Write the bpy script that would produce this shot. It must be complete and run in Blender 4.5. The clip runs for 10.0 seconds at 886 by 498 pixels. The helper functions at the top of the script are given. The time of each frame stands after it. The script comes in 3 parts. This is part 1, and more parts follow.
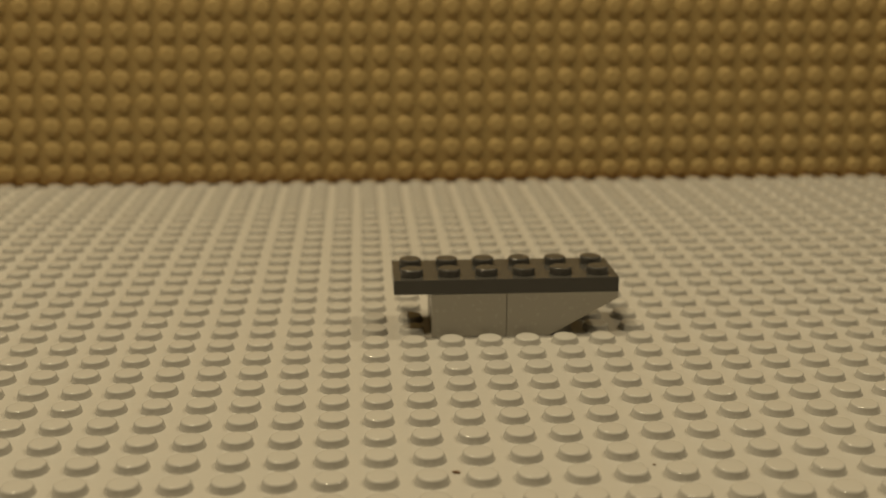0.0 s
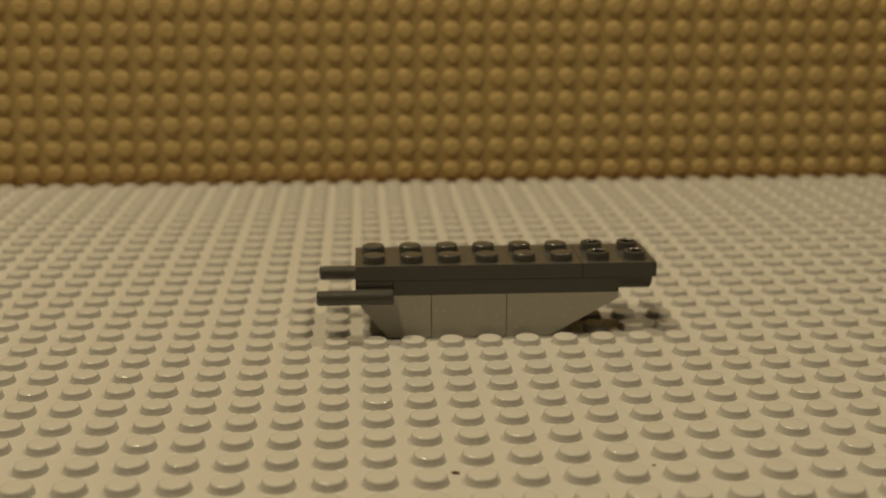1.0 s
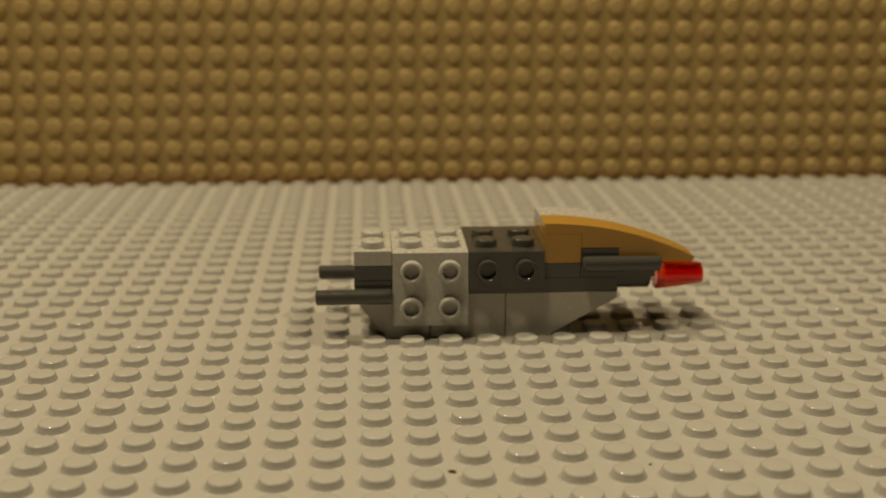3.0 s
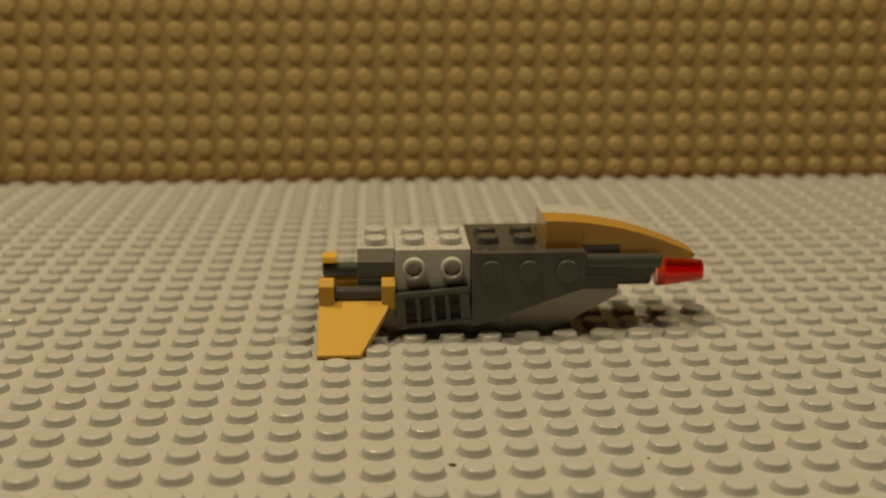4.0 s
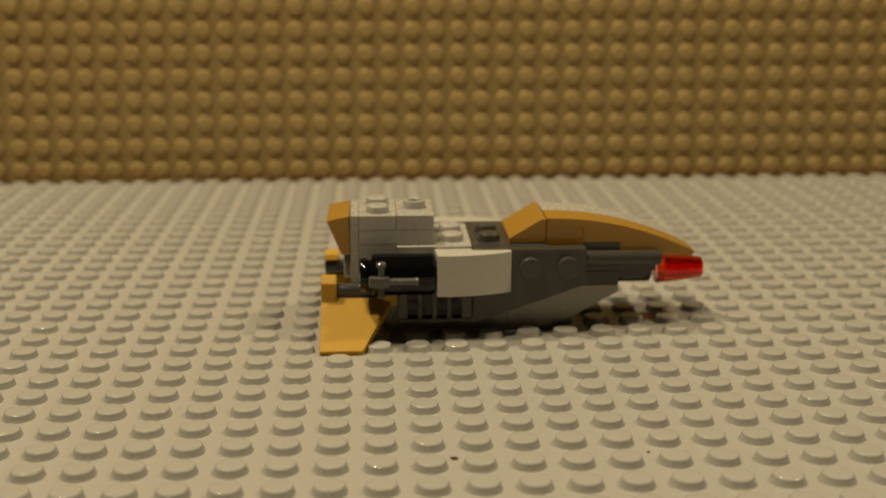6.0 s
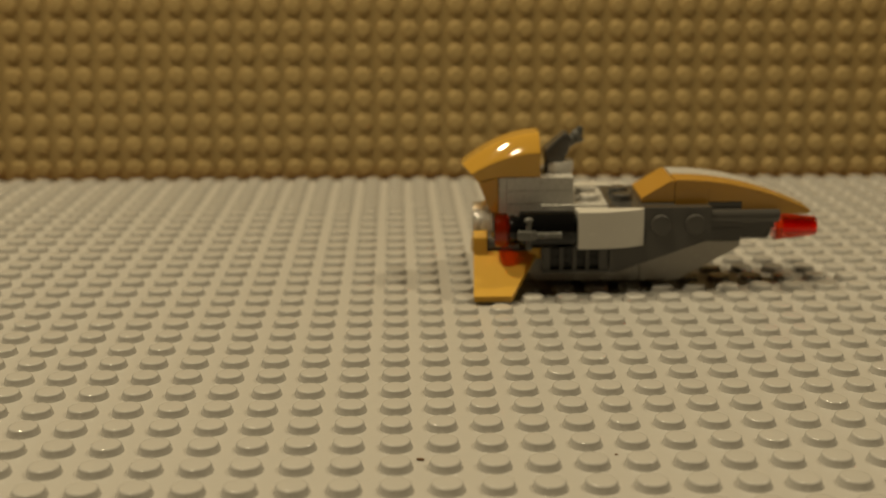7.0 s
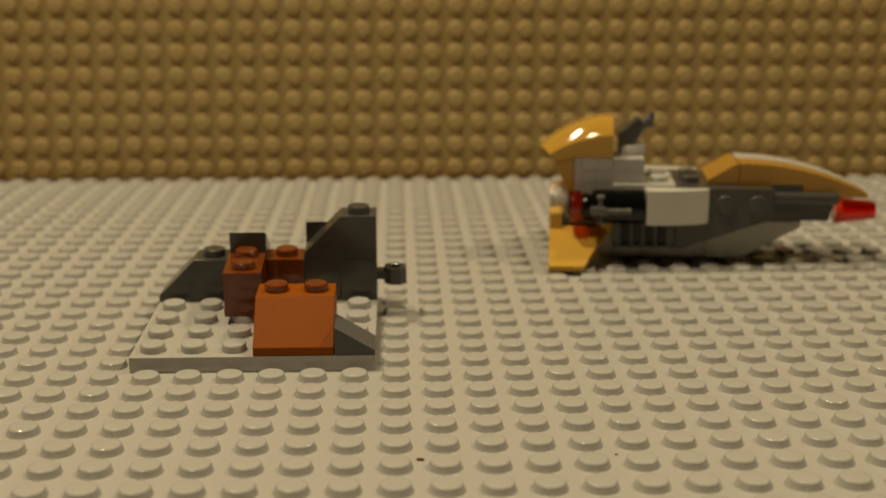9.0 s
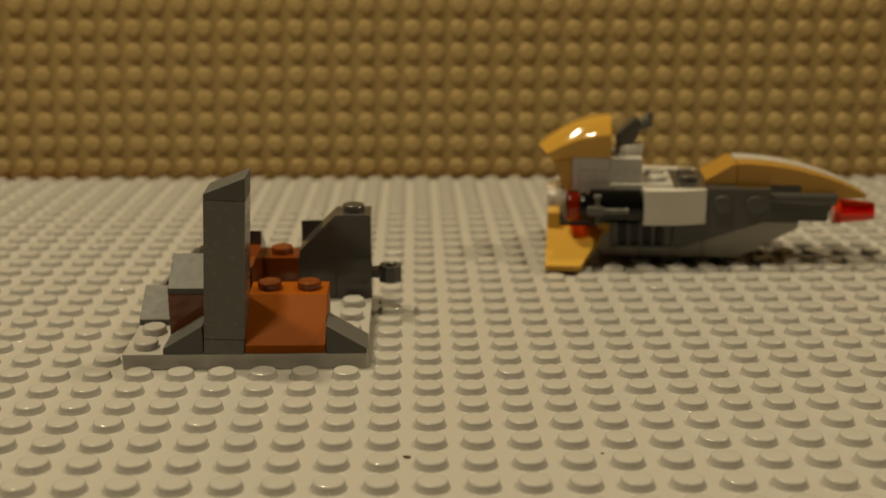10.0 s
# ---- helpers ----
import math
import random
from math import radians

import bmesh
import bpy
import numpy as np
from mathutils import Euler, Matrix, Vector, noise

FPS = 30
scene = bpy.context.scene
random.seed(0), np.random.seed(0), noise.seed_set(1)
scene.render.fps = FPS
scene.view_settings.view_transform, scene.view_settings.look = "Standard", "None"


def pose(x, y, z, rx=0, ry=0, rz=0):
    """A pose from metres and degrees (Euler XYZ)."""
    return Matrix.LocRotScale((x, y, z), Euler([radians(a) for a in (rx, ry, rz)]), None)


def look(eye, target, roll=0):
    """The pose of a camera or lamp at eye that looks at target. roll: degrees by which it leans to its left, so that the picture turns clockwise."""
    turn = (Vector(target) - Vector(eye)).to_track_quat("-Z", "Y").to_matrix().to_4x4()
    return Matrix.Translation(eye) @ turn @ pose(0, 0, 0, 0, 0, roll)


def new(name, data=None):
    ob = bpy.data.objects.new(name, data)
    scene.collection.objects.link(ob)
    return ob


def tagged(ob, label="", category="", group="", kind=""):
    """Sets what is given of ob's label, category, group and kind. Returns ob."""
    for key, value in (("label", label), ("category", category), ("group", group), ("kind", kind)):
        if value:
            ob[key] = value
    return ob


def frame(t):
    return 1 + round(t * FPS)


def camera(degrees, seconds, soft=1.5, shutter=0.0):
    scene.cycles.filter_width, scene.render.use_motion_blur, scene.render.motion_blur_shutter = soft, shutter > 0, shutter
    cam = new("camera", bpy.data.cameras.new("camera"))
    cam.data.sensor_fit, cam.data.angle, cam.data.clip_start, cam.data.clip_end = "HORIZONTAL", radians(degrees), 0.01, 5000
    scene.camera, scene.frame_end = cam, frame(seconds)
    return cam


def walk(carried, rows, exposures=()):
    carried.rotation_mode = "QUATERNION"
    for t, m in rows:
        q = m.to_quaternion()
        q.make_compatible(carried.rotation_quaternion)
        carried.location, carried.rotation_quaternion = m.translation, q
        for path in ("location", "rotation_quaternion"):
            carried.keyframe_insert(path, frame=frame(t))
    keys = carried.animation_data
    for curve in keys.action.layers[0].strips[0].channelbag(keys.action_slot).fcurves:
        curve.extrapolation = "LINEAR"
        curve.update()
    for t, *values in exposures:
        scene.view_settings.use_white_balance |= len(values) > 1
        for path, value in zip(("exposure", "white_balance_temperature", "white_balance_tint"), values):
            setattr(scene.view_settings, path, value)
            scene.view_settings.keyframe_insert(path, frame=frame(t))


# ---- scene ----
cam = camera(40.92, 10.0, soft=1.5)

# All plans are in stud pitches (8 mm); U turns them into metres.
U = 0.008


def eye(x, y, z, yaw, pitch, roll):
    """A camera pose from its place in studs, its turn to the left, its tilt down and its roll, in degrees."""
    a, p = radians(yaw), radians(pitch)
    at = Vector((x, y, z)) * U
    way = Vector((-math.sin(a) * math.cos(p), math.cos(a) * math.cos(p), -math.sin(p)))
    return look(at, at + way, roll)


EYE_A = eye(-0.80, -29.86, 10.508, -4.02, 15.07, 0.13)
EYE_A2 = eye(-0.76, -29.842, 10.511, -3.952, 15.077, 0.125)
EYE_A3 = eye(-0.64, -29.827, 10.513, -3.82, 15.073, 0.115)
EYE_B = eye(-0.49, -30.22, 10.494, -3.345, 15.045, 0.13)
EYE_C = eye(-0.55, -30.50, 10.45, -3.35, 14.98, 0.13)
EYE_D = eye(0.59, -30.478, 10.48, -2.224, 15.06, 0.12)
EYE_E = eye(0.78, -30.515, 10.476, -1.97, 15.056, 0.125)
EYE_F = eye(1.165, -30.591, 10.468, -1.449, 15.047, 0.137)
walk(cam, [(0, EYE_A), (0.5, EYE_A), (1.0, EYE_A2), (2.0, EYE_A3), (2.7, EYE_A3), (3.7, EYE_B), (5.6, EYE_B),
           (5.7, EYE_C), (6.3, EYE_C), (6.75, EYE_D), (9.5, EYE_D), (9.57, EYE_E), (9.9, EYE_E), (10.0, EYE_F)])
scene.view_settings.exposure = 0.0
cam.data.dof.use_dof, cam.data.dof.focus_distance, cam.data.dof.aperture_fstop = True, 0.220, 17.0

# ---- light: warm room lamps above the table ----
world = bpy.data.worlds.new("room_air")
scene.world = world
world.use_nodes = True
world.node_tree.nodes["Background"].inputs["Color"].default_value = (1.0, 0.83, 0.52, 1)
world.node_tree.nodes["Background"].inputs["Strength"].default_value = 0.002


def lamp(name, at, watts, radius, colour):
    data = bpy.data.lights.new(name, "AREA")
    data.shape, data.size, data.energy, data.color = "DISK", radius * 2, watts, colour
    ob = new(name, data)
    ob.matrix_world = look(at, (0.03, 0.03, 0))
    return ob


WARM = (1.0, 0.825, 0.52)
lamp("lamp_front", (-0.22, -0.26, 1.0), 4.4, 0.05, WARM)
lamp("lamp_right", (1.15, 0.10, 1.55), 13.4, 0.08, WARM)
lamp("lamp_left", (-0.40, 0.12, 1.05), 7.3, 0.045, WARM)


# ---- materials ----
def plastic(name, colour, rough=0.28, grain=0.03, wear=0.06, ior=1.53, pits=0.0):
    """Moulded plastic: a slight flow in the colour, fine scuffs in the gloss, a faint waviness."""
    m = bpy.data.materials.new(name)
    m.use_nodes = True
    nt = m.node_tree
    bsdf = nt.nodes["Principled BSDF"]
    bsdf.inputs["IOR"].default_value = ior
    co = nt.nodes.new("ShaderNodeTexCoord")
    big, fine = nt.nodes.new("ShaderNodeTexNoise"), nt.nodes.new("ShaderNodeTexNoise")
    big.inputs["Scale"].default_value, fine.inputs["Scale"].default_value = 45.0, 900.0
    big.inputs["Detail"].default_value, fine.inputs["Detail"].default_value = 4.0, 6.0
    info = nt.nodes.new("ShaderNodeObjectInfo")
    tint = nt.nodes.new("ShaderNodeMix")
    tint.data_type = "RGBA"
    tint.inputs[6].default_value = (*[c * (1 - grain) for c in colour], 1)
    tint.inputs[7].default_value = (*[min(1, c * (1 + grain)) for c in colour], 1)
    blend = nt.nodes.new("ShaderNodeMath")
    blend.operation = "MULTIPLY_ADD"
    blend.inputs[1].default_value = 0.5
    nt.links.new(info.outputs["Random"], blend.inputs[0])
    half = nt.nodes.new("ShaderNodeMath")
    half.operation = "MULTIPLY"
    half.inputs[1].default_value = 0.5
    nt.links.new(co.outputs["Object"], big.inputs["Vector"])
    nt.links.new(co.outputs["Object"], fine.inputs["Vector"])
    nt.links.new(big.outputs["Fac"], half.inputs[0])
    nt.links.new(half.outputs[0], blend.inputs[2])
    nt.links.new(blend.outputs[0], tint.inputs[0])
    nt.links.new(tint.outputs[2], bsdf.inputs["Base Color"])
    gloss = nt.nodes.new("ShaderNodeMapRange")
    gloss.inputs["From Min"].default_value, gloss.inputs["From Max"].default_value = 0.3, 0.7
    gloss.inputs["To Min"].default_value, gloss.inputs["To Max"].default_value = rough - wear, rough + wear
    nt.links.new(fine.outputs["Fac"], gloss.inputs["Value"])
    nt.links.new(gloss.outputs[0], bsdf.inputs["Roughness"])
    bump = nt.nodes.new("ShaderNodeBump")
    bump.inputs["Strength"].default_value, bump.inputs["Distance"].default_value = 0.12, 0.0001
    nt.links.new(big.outputs["Fac"], bump.inputs["Height"])
    nt.links.new(bump.outputs[0], bsdf.inputs["Normal"])
    if pits:
        # the sandy moulded face of slope bricks
        sand, rough_bump = nt.nodes.new("ShaderNodeTexNoise"), nt.nodes.new("ShaderNodeBump")
        sand.inputs["Scale"].default_value, sand.inputs["Detail"].default_value = 2600.0, 2.0
        rough_bump.inputs["Strength"].default_value, rough_bump.inputs["Distance"].default_value = pits, 0.00012
        nt.links.new(co.outputs["Object"], sand.inputs["Vector"])
        nt.links.new(sand.outputs["Fac"], rough_bump.inputs["Height"])
        nt.links.new(bump.outputs[0], rough_bump.inputs["Normal"])
        nt.links.new(rough_bump.outputs[0], bsdf.inputs["Normal"])
    return m


def clear_plastic(name, colour, rough=0.05, weight=1.0):
    m = bpy.data.materials.new(name)
    m.use_nodes = True
    bsdf = m.node_tree.nodes["Principled BSDF"]
    bsdf.inputs["Base Color"].default_value = (*colour, 1)
    bsdf.inputs["Transmission Weight"].default_value = weight
    bsdf.inputs["IOR"].default_value = 1.5
    bsdf.inputs["Roughness"].default_value = rough
    return m


LIGHT_GREY = plastic("light_grey_plastic", (0.415, 0.40, 0.365))
HULL_GREY = plastic("hull_grey_plastic", (0.39, 0.366, 0.315), rough=0.24)
PLATE_GREY = plastic("baseplate_grey_plastic", (0.395, 0.38, 0.35), rough=0.15)
PLATE_SHEET = plastic("baseplate_sheet_plastic", (0.385, 0.370, 0.34), rough=0.34)
DARK_GREY = plastic("dark_grey_plastic", (0.056, 0.053, 0.0475), rough=0.17)
STONE_GREY = plastic("stone_grey_plastic", (0.10, 0.098, 0.088), rough=0.24)
TAN = plastic("tan_plastic", (0.425, 0.306, 0.12), rough=0.6)
WHITE = plastic("white_plastic", (0.52, 0.50, 0.45), rough=0.22)
GOLD = plastic("golden_orange_plastic", (0.39, 0.205, 0.027), rough=0.16)
BROWN = plastic("reddish_brown_plastic", (0.145, 0.034, 0.006), rough=0.09, grain=0.08)
BROWN_GRAINED = plastic("grained_reddish_brown_plastic", (0.235, 0.060, 0.004), rough=0.42, grain=0.16, ior=1.15, pits=0.4)
GOLD_GLOSS = plastic("glossy_golden_orange_plastic", (0.47, 0.265, 0.04), rough=0.07, wear=0.02)
GOLD_SATIN = plastic("satin_golden_orange_plastic", (0.52, 0.30, 0.038), rough=0.36, ior=1.3)
STONE_GRAINED = plastic("grained_stone_grey_plastic", (0.09, 0.089, 0.083), rough=0.48, ior=1.35, pits=0.25)
BLACK = plastic("black_plastic", (0.004, 0.004, 0.004), rough=0.04, wear=0.015, ior=1.4)
BLUE = plastic("blue_plastic", (0.01, 0.10, 0.42), rough=0.25)
RED_CLEAR = clear_plastic("clear_red_plastic", (0.86, 0.055, 0.006))
CLEAR = clear_plastic("clear_plastic", (0.9, 0.87, 0.8), 0.15, 0.75)
CRUMB = plastic("brown_crumb", (0.12, 0.06, 0.02), rough=0.8)


def plain(name, colour, rough=0.7, scale=6.0):
    m = bpy.data.materials.new(name)
    m.use_nodes = True
    nt = m.node_tree
    bsdf = nt.nodes["Principled BSDF"]
    bsdf.inputs["Roughness"].default_value = rough
    tex, ramp = nt.nodes.new("ShaderNodeTexNoise"), nt.nodes.new("ShaderNodeMix")
    tex.inputs["Scale"].default_value, tex.inputs["Detail"].default_value = scale, 8.0
    ramp.data_type = "RGBA"
    ramp.inputs[6].default_value = (*[c * 0.88 for c in colour], 1)
    ramp.inputs[7].default_value = (*[c * 1.08 for c in colour], 1)
    nt.links.new(tex.outputs["Fac"], ramp.inputs[0])
    nt.links.new(ramp.outputs[2], bsdf.inputs["Base Color"])
    return m


# unseen walls and ceiling: coloured dark to keep bounce and reflections low
DIM_PAINT = plain("dim_room_paint", (0.07, 0.054, 0.036))
WOOD = plain("table_wood", (0.20, 0.11, 0.05), 0.45, 20.0)
CARPET = plain("floor_covering", (0.22, 0.17, 0.12), 0.9, 40.0)


# ---- mesh helpers (all in studs, scaled when the mesh is finished) ----
def finish(bm, scale=U, angle=38):
    bmesh.ops.scale(bm, vec=(scale,) * 3, verts=bm.verts)
    bmesh.ops.recalc_face_normals(bm, faces=bm.faces)
    for f in bm.faces:
        f.smooth = True
    for e in bm.edges:
        if len(e.link_faces) == 2:
            turn, areas = e.calc_face_angle(0), sorted(f.calc_area() for f in e.link_faces)
            if turn > radians(angle) or (turn > radians(9) and areas[1] > 6 * areas[0]):
                e.smooth = False


def mesh_of(name, bm, material, scale=U, angle=38):
    finish(bm, scale, angle)
    me = bpy.data.meshes.new(name)
    bm.to_mesh(me)
    bm.free()
    me.materials.append(material)
    return me


def part(name, bm, material, parent, label="", angle=38):
    ob = new(name, mesh_of(name, bm, material, U, angle))
    ob.parent = parent
    return tagged(ob, label)


def prism(bm, outline, a, b, axis="y", bevel=0.013):
    """A solid from an outline: along y the outline is (x, z), along x it is (y, z), along z it is (x, y)."""
    def at(p, s):
        return {"y": (p[0], s, p[1]), "x": (s, p[0], p[1]), "z": (p[0], p[1], s)}[axis]
    lo = [bm.verts.new(at(p, a)) for p in outline]
    hi = [bm.verts.new(at(p, b)) for p in outline]
    n = len(outline)
    faces = [bm.faces.new(lo), bm.faces.new(hi[::-1])]
    faces += [bm.faces.new((lo[i], hi[i], hi[(i + 1) % n], lo[(i + 1) % n])) for i in range(n)]
    bmesh.ops.recalc_face_normals(bm, faces=faces)
    if bevel:
        edges = {e for f in faces for e in f.edges if e.calc_face_angle(0) > radians(25)}
        bmesh.ops.bevel(bm, geom=list(edges), offset=bevel, segments=2, profile=0.5, affect="EDGES", clamp_overlap=True)
    return bm


def box(bm, x0, x1, y0, y1, z0, z1, bevel=0.013):
    return prism(bm, [(x0, z0), (x1, z0), (x1, z1), (x0, z1)], y0, y1, "y", bevel)


def turned(bm, profile, centre, axis="z", sides=24):
    """A turned solid: profile of (radius, height) from the bottom up, closed at both ends."""
    rings = []
    for r, h in profile:
        ring = []
        for i in range(sides):
            c, s = r * math.cos(2 * math.pi * i / sides), r * math.sin(2 * math.pi * i / sides)
            p = {"z": (c, s, h), "-y": (c, -h, s), "y": (c, h, s), "x": (h, c, s), "-x": (-h, c, s)}[axis]
            ring.append(bm.verts.new(Vector(p) + Vector(centre)))
        rings.append(ring)
    for a, b in zip(rings, rings[1:]):
        for i in range(sides):
            bm.faces.new((a[i], a[(i + 1) % sides], b[(i + 1) % sides], b[i]))
    bm.faces.new(rings[0])
    bm.faces.new(rings[-1])
    return bm


STUD = [(0.305, -0.01), (0.303, 0.14), (0.295, 0.168), (0.28, 0.187), (0.258, 0.1955), (0.24, 0.197)]
HOLLOW = [(0.305, -0.01), (0.3, 0.16), (0.285, 0.2), (0.26, 0.21), (0.22, 0.21), (0.2, 0.19), (0.195, 0.02)]
LOW_STUD = [(0.366, -0.004), (0.346, 0.04), (0.331, 0.09), (0.321, 0.13), (0.314, 0.15), (0.301, 0.163), (0.283, 0.170), (0.25, 0.172)]
STUD_MESHES = {}


def stud_mesh(material, hollow=False, axis="z", sides=24, profile=None):
    key = (material.name, hollow, axis, sides)
    if key not in STUD_MESHES:
        STUD_MESHES[key] = mesh_of("stud", turned(bmesh.new(), profile or (HOLLOW if hollow else STUD), (0, 0, 0), axis, sides), material)
    return STUD_MESHES[key]


def studs(parent, material, places, hollow=False, axis="z", sides=24, profile=None):
    for p in places:
        ob = new("stud", stud_mesh(material, hollow, axis, sides, profile))
        ob.parent = parent
        ob.location = Vector(p) * U


def grid(x0, x1, y0, y1, z):
    return [(x + 0.5, y + 0.5, z) for x in range(x0, x1) for y in range(y0, y1)]


# ---- the room ----
def slab_room(name, x0, x1, y0, y1, z0, z1, material, label):
    bm = bmesh.new()
    box(bm, x0, x1, y0, y1, z0, z1, 0)
    return tagged(new(name, mesh_of(name, bm, material, 1.0)), label, name.split("_")[0], kind="structure")


TABLE_Z = -0.0021
slab_room("floor", -2.2, 2.2, -2.4, 2.0, -0.80, -0.75, CARPET, "plain brown carpeted room floor")
slab_room("wall_north", -2.2, 2.2, 1.9, 2.0, -0.75, 1.7, DIM_PAINT, "unseen room wall, coloured dark to dim its bounce light")
slab_room("wall_south", -2.2, 2.2, -2.4, -2.3, -0.75, 1.7, DIM_PAINT, "unseen room wall, coloured dark to dim its bounce light")
slab_room("wall_west", -2.2, -2.1, -2.3, 1.9, -0.75, 1.7, DIM_PAINT, "unseen room wall, coloured dark to dim its bounce light")
slab_room("wall_east", 2.1, 2.2, -2.3, 1.9, -0.75, 1.7, DIM_PAINT, "unseen room wall, coloured dark to dim its bounce light")
slab_room("ceiling", -2.2, 2.2, -2.4, 2.0, 1.7, 1.75, DIM_PAINT, "unseen ceiling, coloured dark to dim its bounce light")


def table():
    top = new("table")
    tagged(top, "brown wooden table under the toy baseplates", "table")
    bm = bmesh.new()
    box(bm, -0.8, 0.8, -1.0, 0.45, TABLE_Z - 0.03, TABLE_Z, 0.004)
    ob = new("tabletop", mesh_of("tabletop", bm, WOOD, 1.0))
    ob.parent = top
    bm = bmesh.new()
    box(bm, -0.03, 0.03, -0.03, 0.03, -0.75, TABLE_Z - 0.03, 0.003)
    leg = mesh_of("leg", bm, WOOD, 1.0)
    for x in (-0.74, 0.74):
        for y in (-0.94, 0.39):
            ob = new("leg", leg)
            ob.parent = top
            ob.location = (x, y, 0)


table()


# ---- the two baseplates ----
def baseplate(label, columns, rows, material, near, sides=20, sheet=None):
    """A studded sheet; near(i, j) says which studs are single parts, the rest is one joined part."""
    thing = new("baseplate")
    tagged(thing, label, "baseplate")
    bm = bmesh.new()
    box(bm, columns[0], columns[1], rows[0], rows[1], -0.24, 0, 0.04)
    part("sheet", bm, sheet or material, thing)
    rest = []
    for i in range(*columns):
        for j in range(*rows):
            if near(i, j):
                studs(thing, material, [(i + 0.5, j + 0.5, 0)], sides=sides, profile=LOW_STUD)
            else:
                rest.append((i + 0.5, j + 0.5))
    one = LOW_STUD
    ring = [(math.cos(2 * math.pi * k / sides), math.sin(2 * math.pi * k / sides)) for k in range(sides)]
    shape = np.array([(r * c, r * s, h) for r, h in one for c, s in ring])
    n, v, f = len(shape), [], []
    for k, (x, y) in enumerate(rest):
        v.append((shape + (x, y, 0)) * U)
        for a in range(len(one) - 1):
            for b in range(sides):
                c = (b + 1) % sides
                f.append((k * n + a * sides + b, k * n + a * sides + c, k * n + (a + 1) * sides + c, k * n + (a + 1) * sides + b))
        f.append(tuple(k * n + (len(one) - 1) * sides + b for b in range(sides)))
    me = bpy.data.meshes.new("stud_field")
    me.from_pydata(np.concatenate(v).tolist(), [], f)
    me.polygons.foreach_set("use_smooth", [True] * len(me.polygons))
    me.materials.append(material)
    ob = new("stud_field", me)
    ob.parent = thing
    tagged(ob, kind="stuff")
    return thing


ground_plate = baseplate("light grey studded toy baseplate lying flat on the table", (-20, 28), (-28, 20), PLATE_GREY,
                         lambda i, j: -10 <= i < 12 and -10 <= j < 4, sheet=PLATE_SHEET)
tan_plate = baseplate("tan studded toy baseplate standing upright behind the grey one", (-24, 24), (0, 32), TAN,
                      lambda i, j: -18 <= i < 18 and 0 <= j < 8)
tan_plate.matrix_world = Matrix.Translation(Vector((4.63, 20.99, -0.15)) * U) @ pose(0, 0, 0, 0, 0, -0.33) @ pose(0, 0, 0, 86.4, 0, 0)


def crumb(x, y, size, label):
    bm = bmesh.new()
    bmesh.ops.create_icosphere(bm, subdivisions=2, radius=size)
    for v in bm.verts:
        v.co = Vector((v.co.x * 1.3, v.co.y * 0.7, v.co.z * 0.5)) * (1 + 0.7 * noise.noise(v.co * 0.84 / size + Vector((x, y, 0)) * 7)) + Vector((x, y, size * 0.5))
    tagged(new("crumb", mesh_of("crumb", bm, CRUMB)), label, "crumb")


crumb(1.0, -8.16, 0.06, "tiny brown crumb lying between the studs")
crumb(5.05, -8.05, 0.028, "dark speck of dust lying between the studs")

# ---- motion book-keeping ----
MOVES = []
SLOTS = [0]


def waiting(ob):
    """A resting pose on the bare table behind the camera, beside the other pieces that wait."""
    k = SLOTS[0]
    SLOTS[0] += 1
    low = min(v.co.z for v in ob.data.vertices)
    cx = sum(v.co.x for v in ob.data.vertices) / len(ob.data.vertices)
    cy = sum(v.co.y for v in ob.data.vertices) / len(ob.data.vertices)
    return Matrix.Translation((-0.36 + 0.08 * (k % 10) - cx, -0.42 - 0.07 * (k // 10) - cy, TABLE_Z - low))


def comes(ob, *stops):
    """The piece waits on the table until its first stop; stops are (seconds, pose), None: where it belongs."""
    MOVES.append((ob, *stops))


def about(p, rx=0, ry=0, rz=0, dx=0, dy=0, dz=0):
    """A turn about a point in studs with a shift in studs."""
    q = Vector(p) * U
    return Matrix.Translation(q + Vector((dx, dy, dz)) * U) @ pose(0, 0, 0, rx, ry, rz) @ Matrix.Translation(-q)


def block(name, x0, x1, y0, y1, z0, z1, material, parent, label="", hollow=False, top=None):
    """A brick or plate with studs on its top; top lists other stud places."""
    bm = bmesh.new()
    box(bm, x0 + 0.006, x1 - 0.006, y0 + 0.006, y1 - 0.006, z0 + 0.004, z1)
    ob = part(name, bm, material, parent, label)
    studs(ob, material, grid(round(x0), round(x1), round(y0), round(y1), z1) if top is None else top, hollow)
    return ob


def shaped(name, outline, y0, y1, material, parent, label="", tops=(), axis="y", hollow=False, angle=38, stud_material=None, bevel=0.013):
    bm = bmesh.new()
    prism(bm, outline, y0 + 0.006, y1 - 0.006, axis, bevel)
    ob = part(name, bm, material, parent, label, angle)
    studs(ob, stud_material or material, tops, hollow)
    return ob


# ---- the toy spaceship ----
ship = new("toy_spaceship")
tagged(ship, "grey, white and golden toy brick spaceship on the baseplate", "toy spaceship")

block("brick", 1, 3, 0, 2, 0, 1.2, HULL_GREY, ship, "light grey two by two brick")
shaped("inverted_slope", [(3.01, 0), (4.15, 0), (5.99, 1.02), (5.99, 1.2), (3.01, 1.2)], 0, 2, HULL_GREY, ship,
       "light grey inverted slope brick", grid(3, 6, 0, 2, 1.2))
block("plate", 0, 6, 0, 2, 1.2, 1.6, DARK_GREY, ship, "dark grey two by six plate")

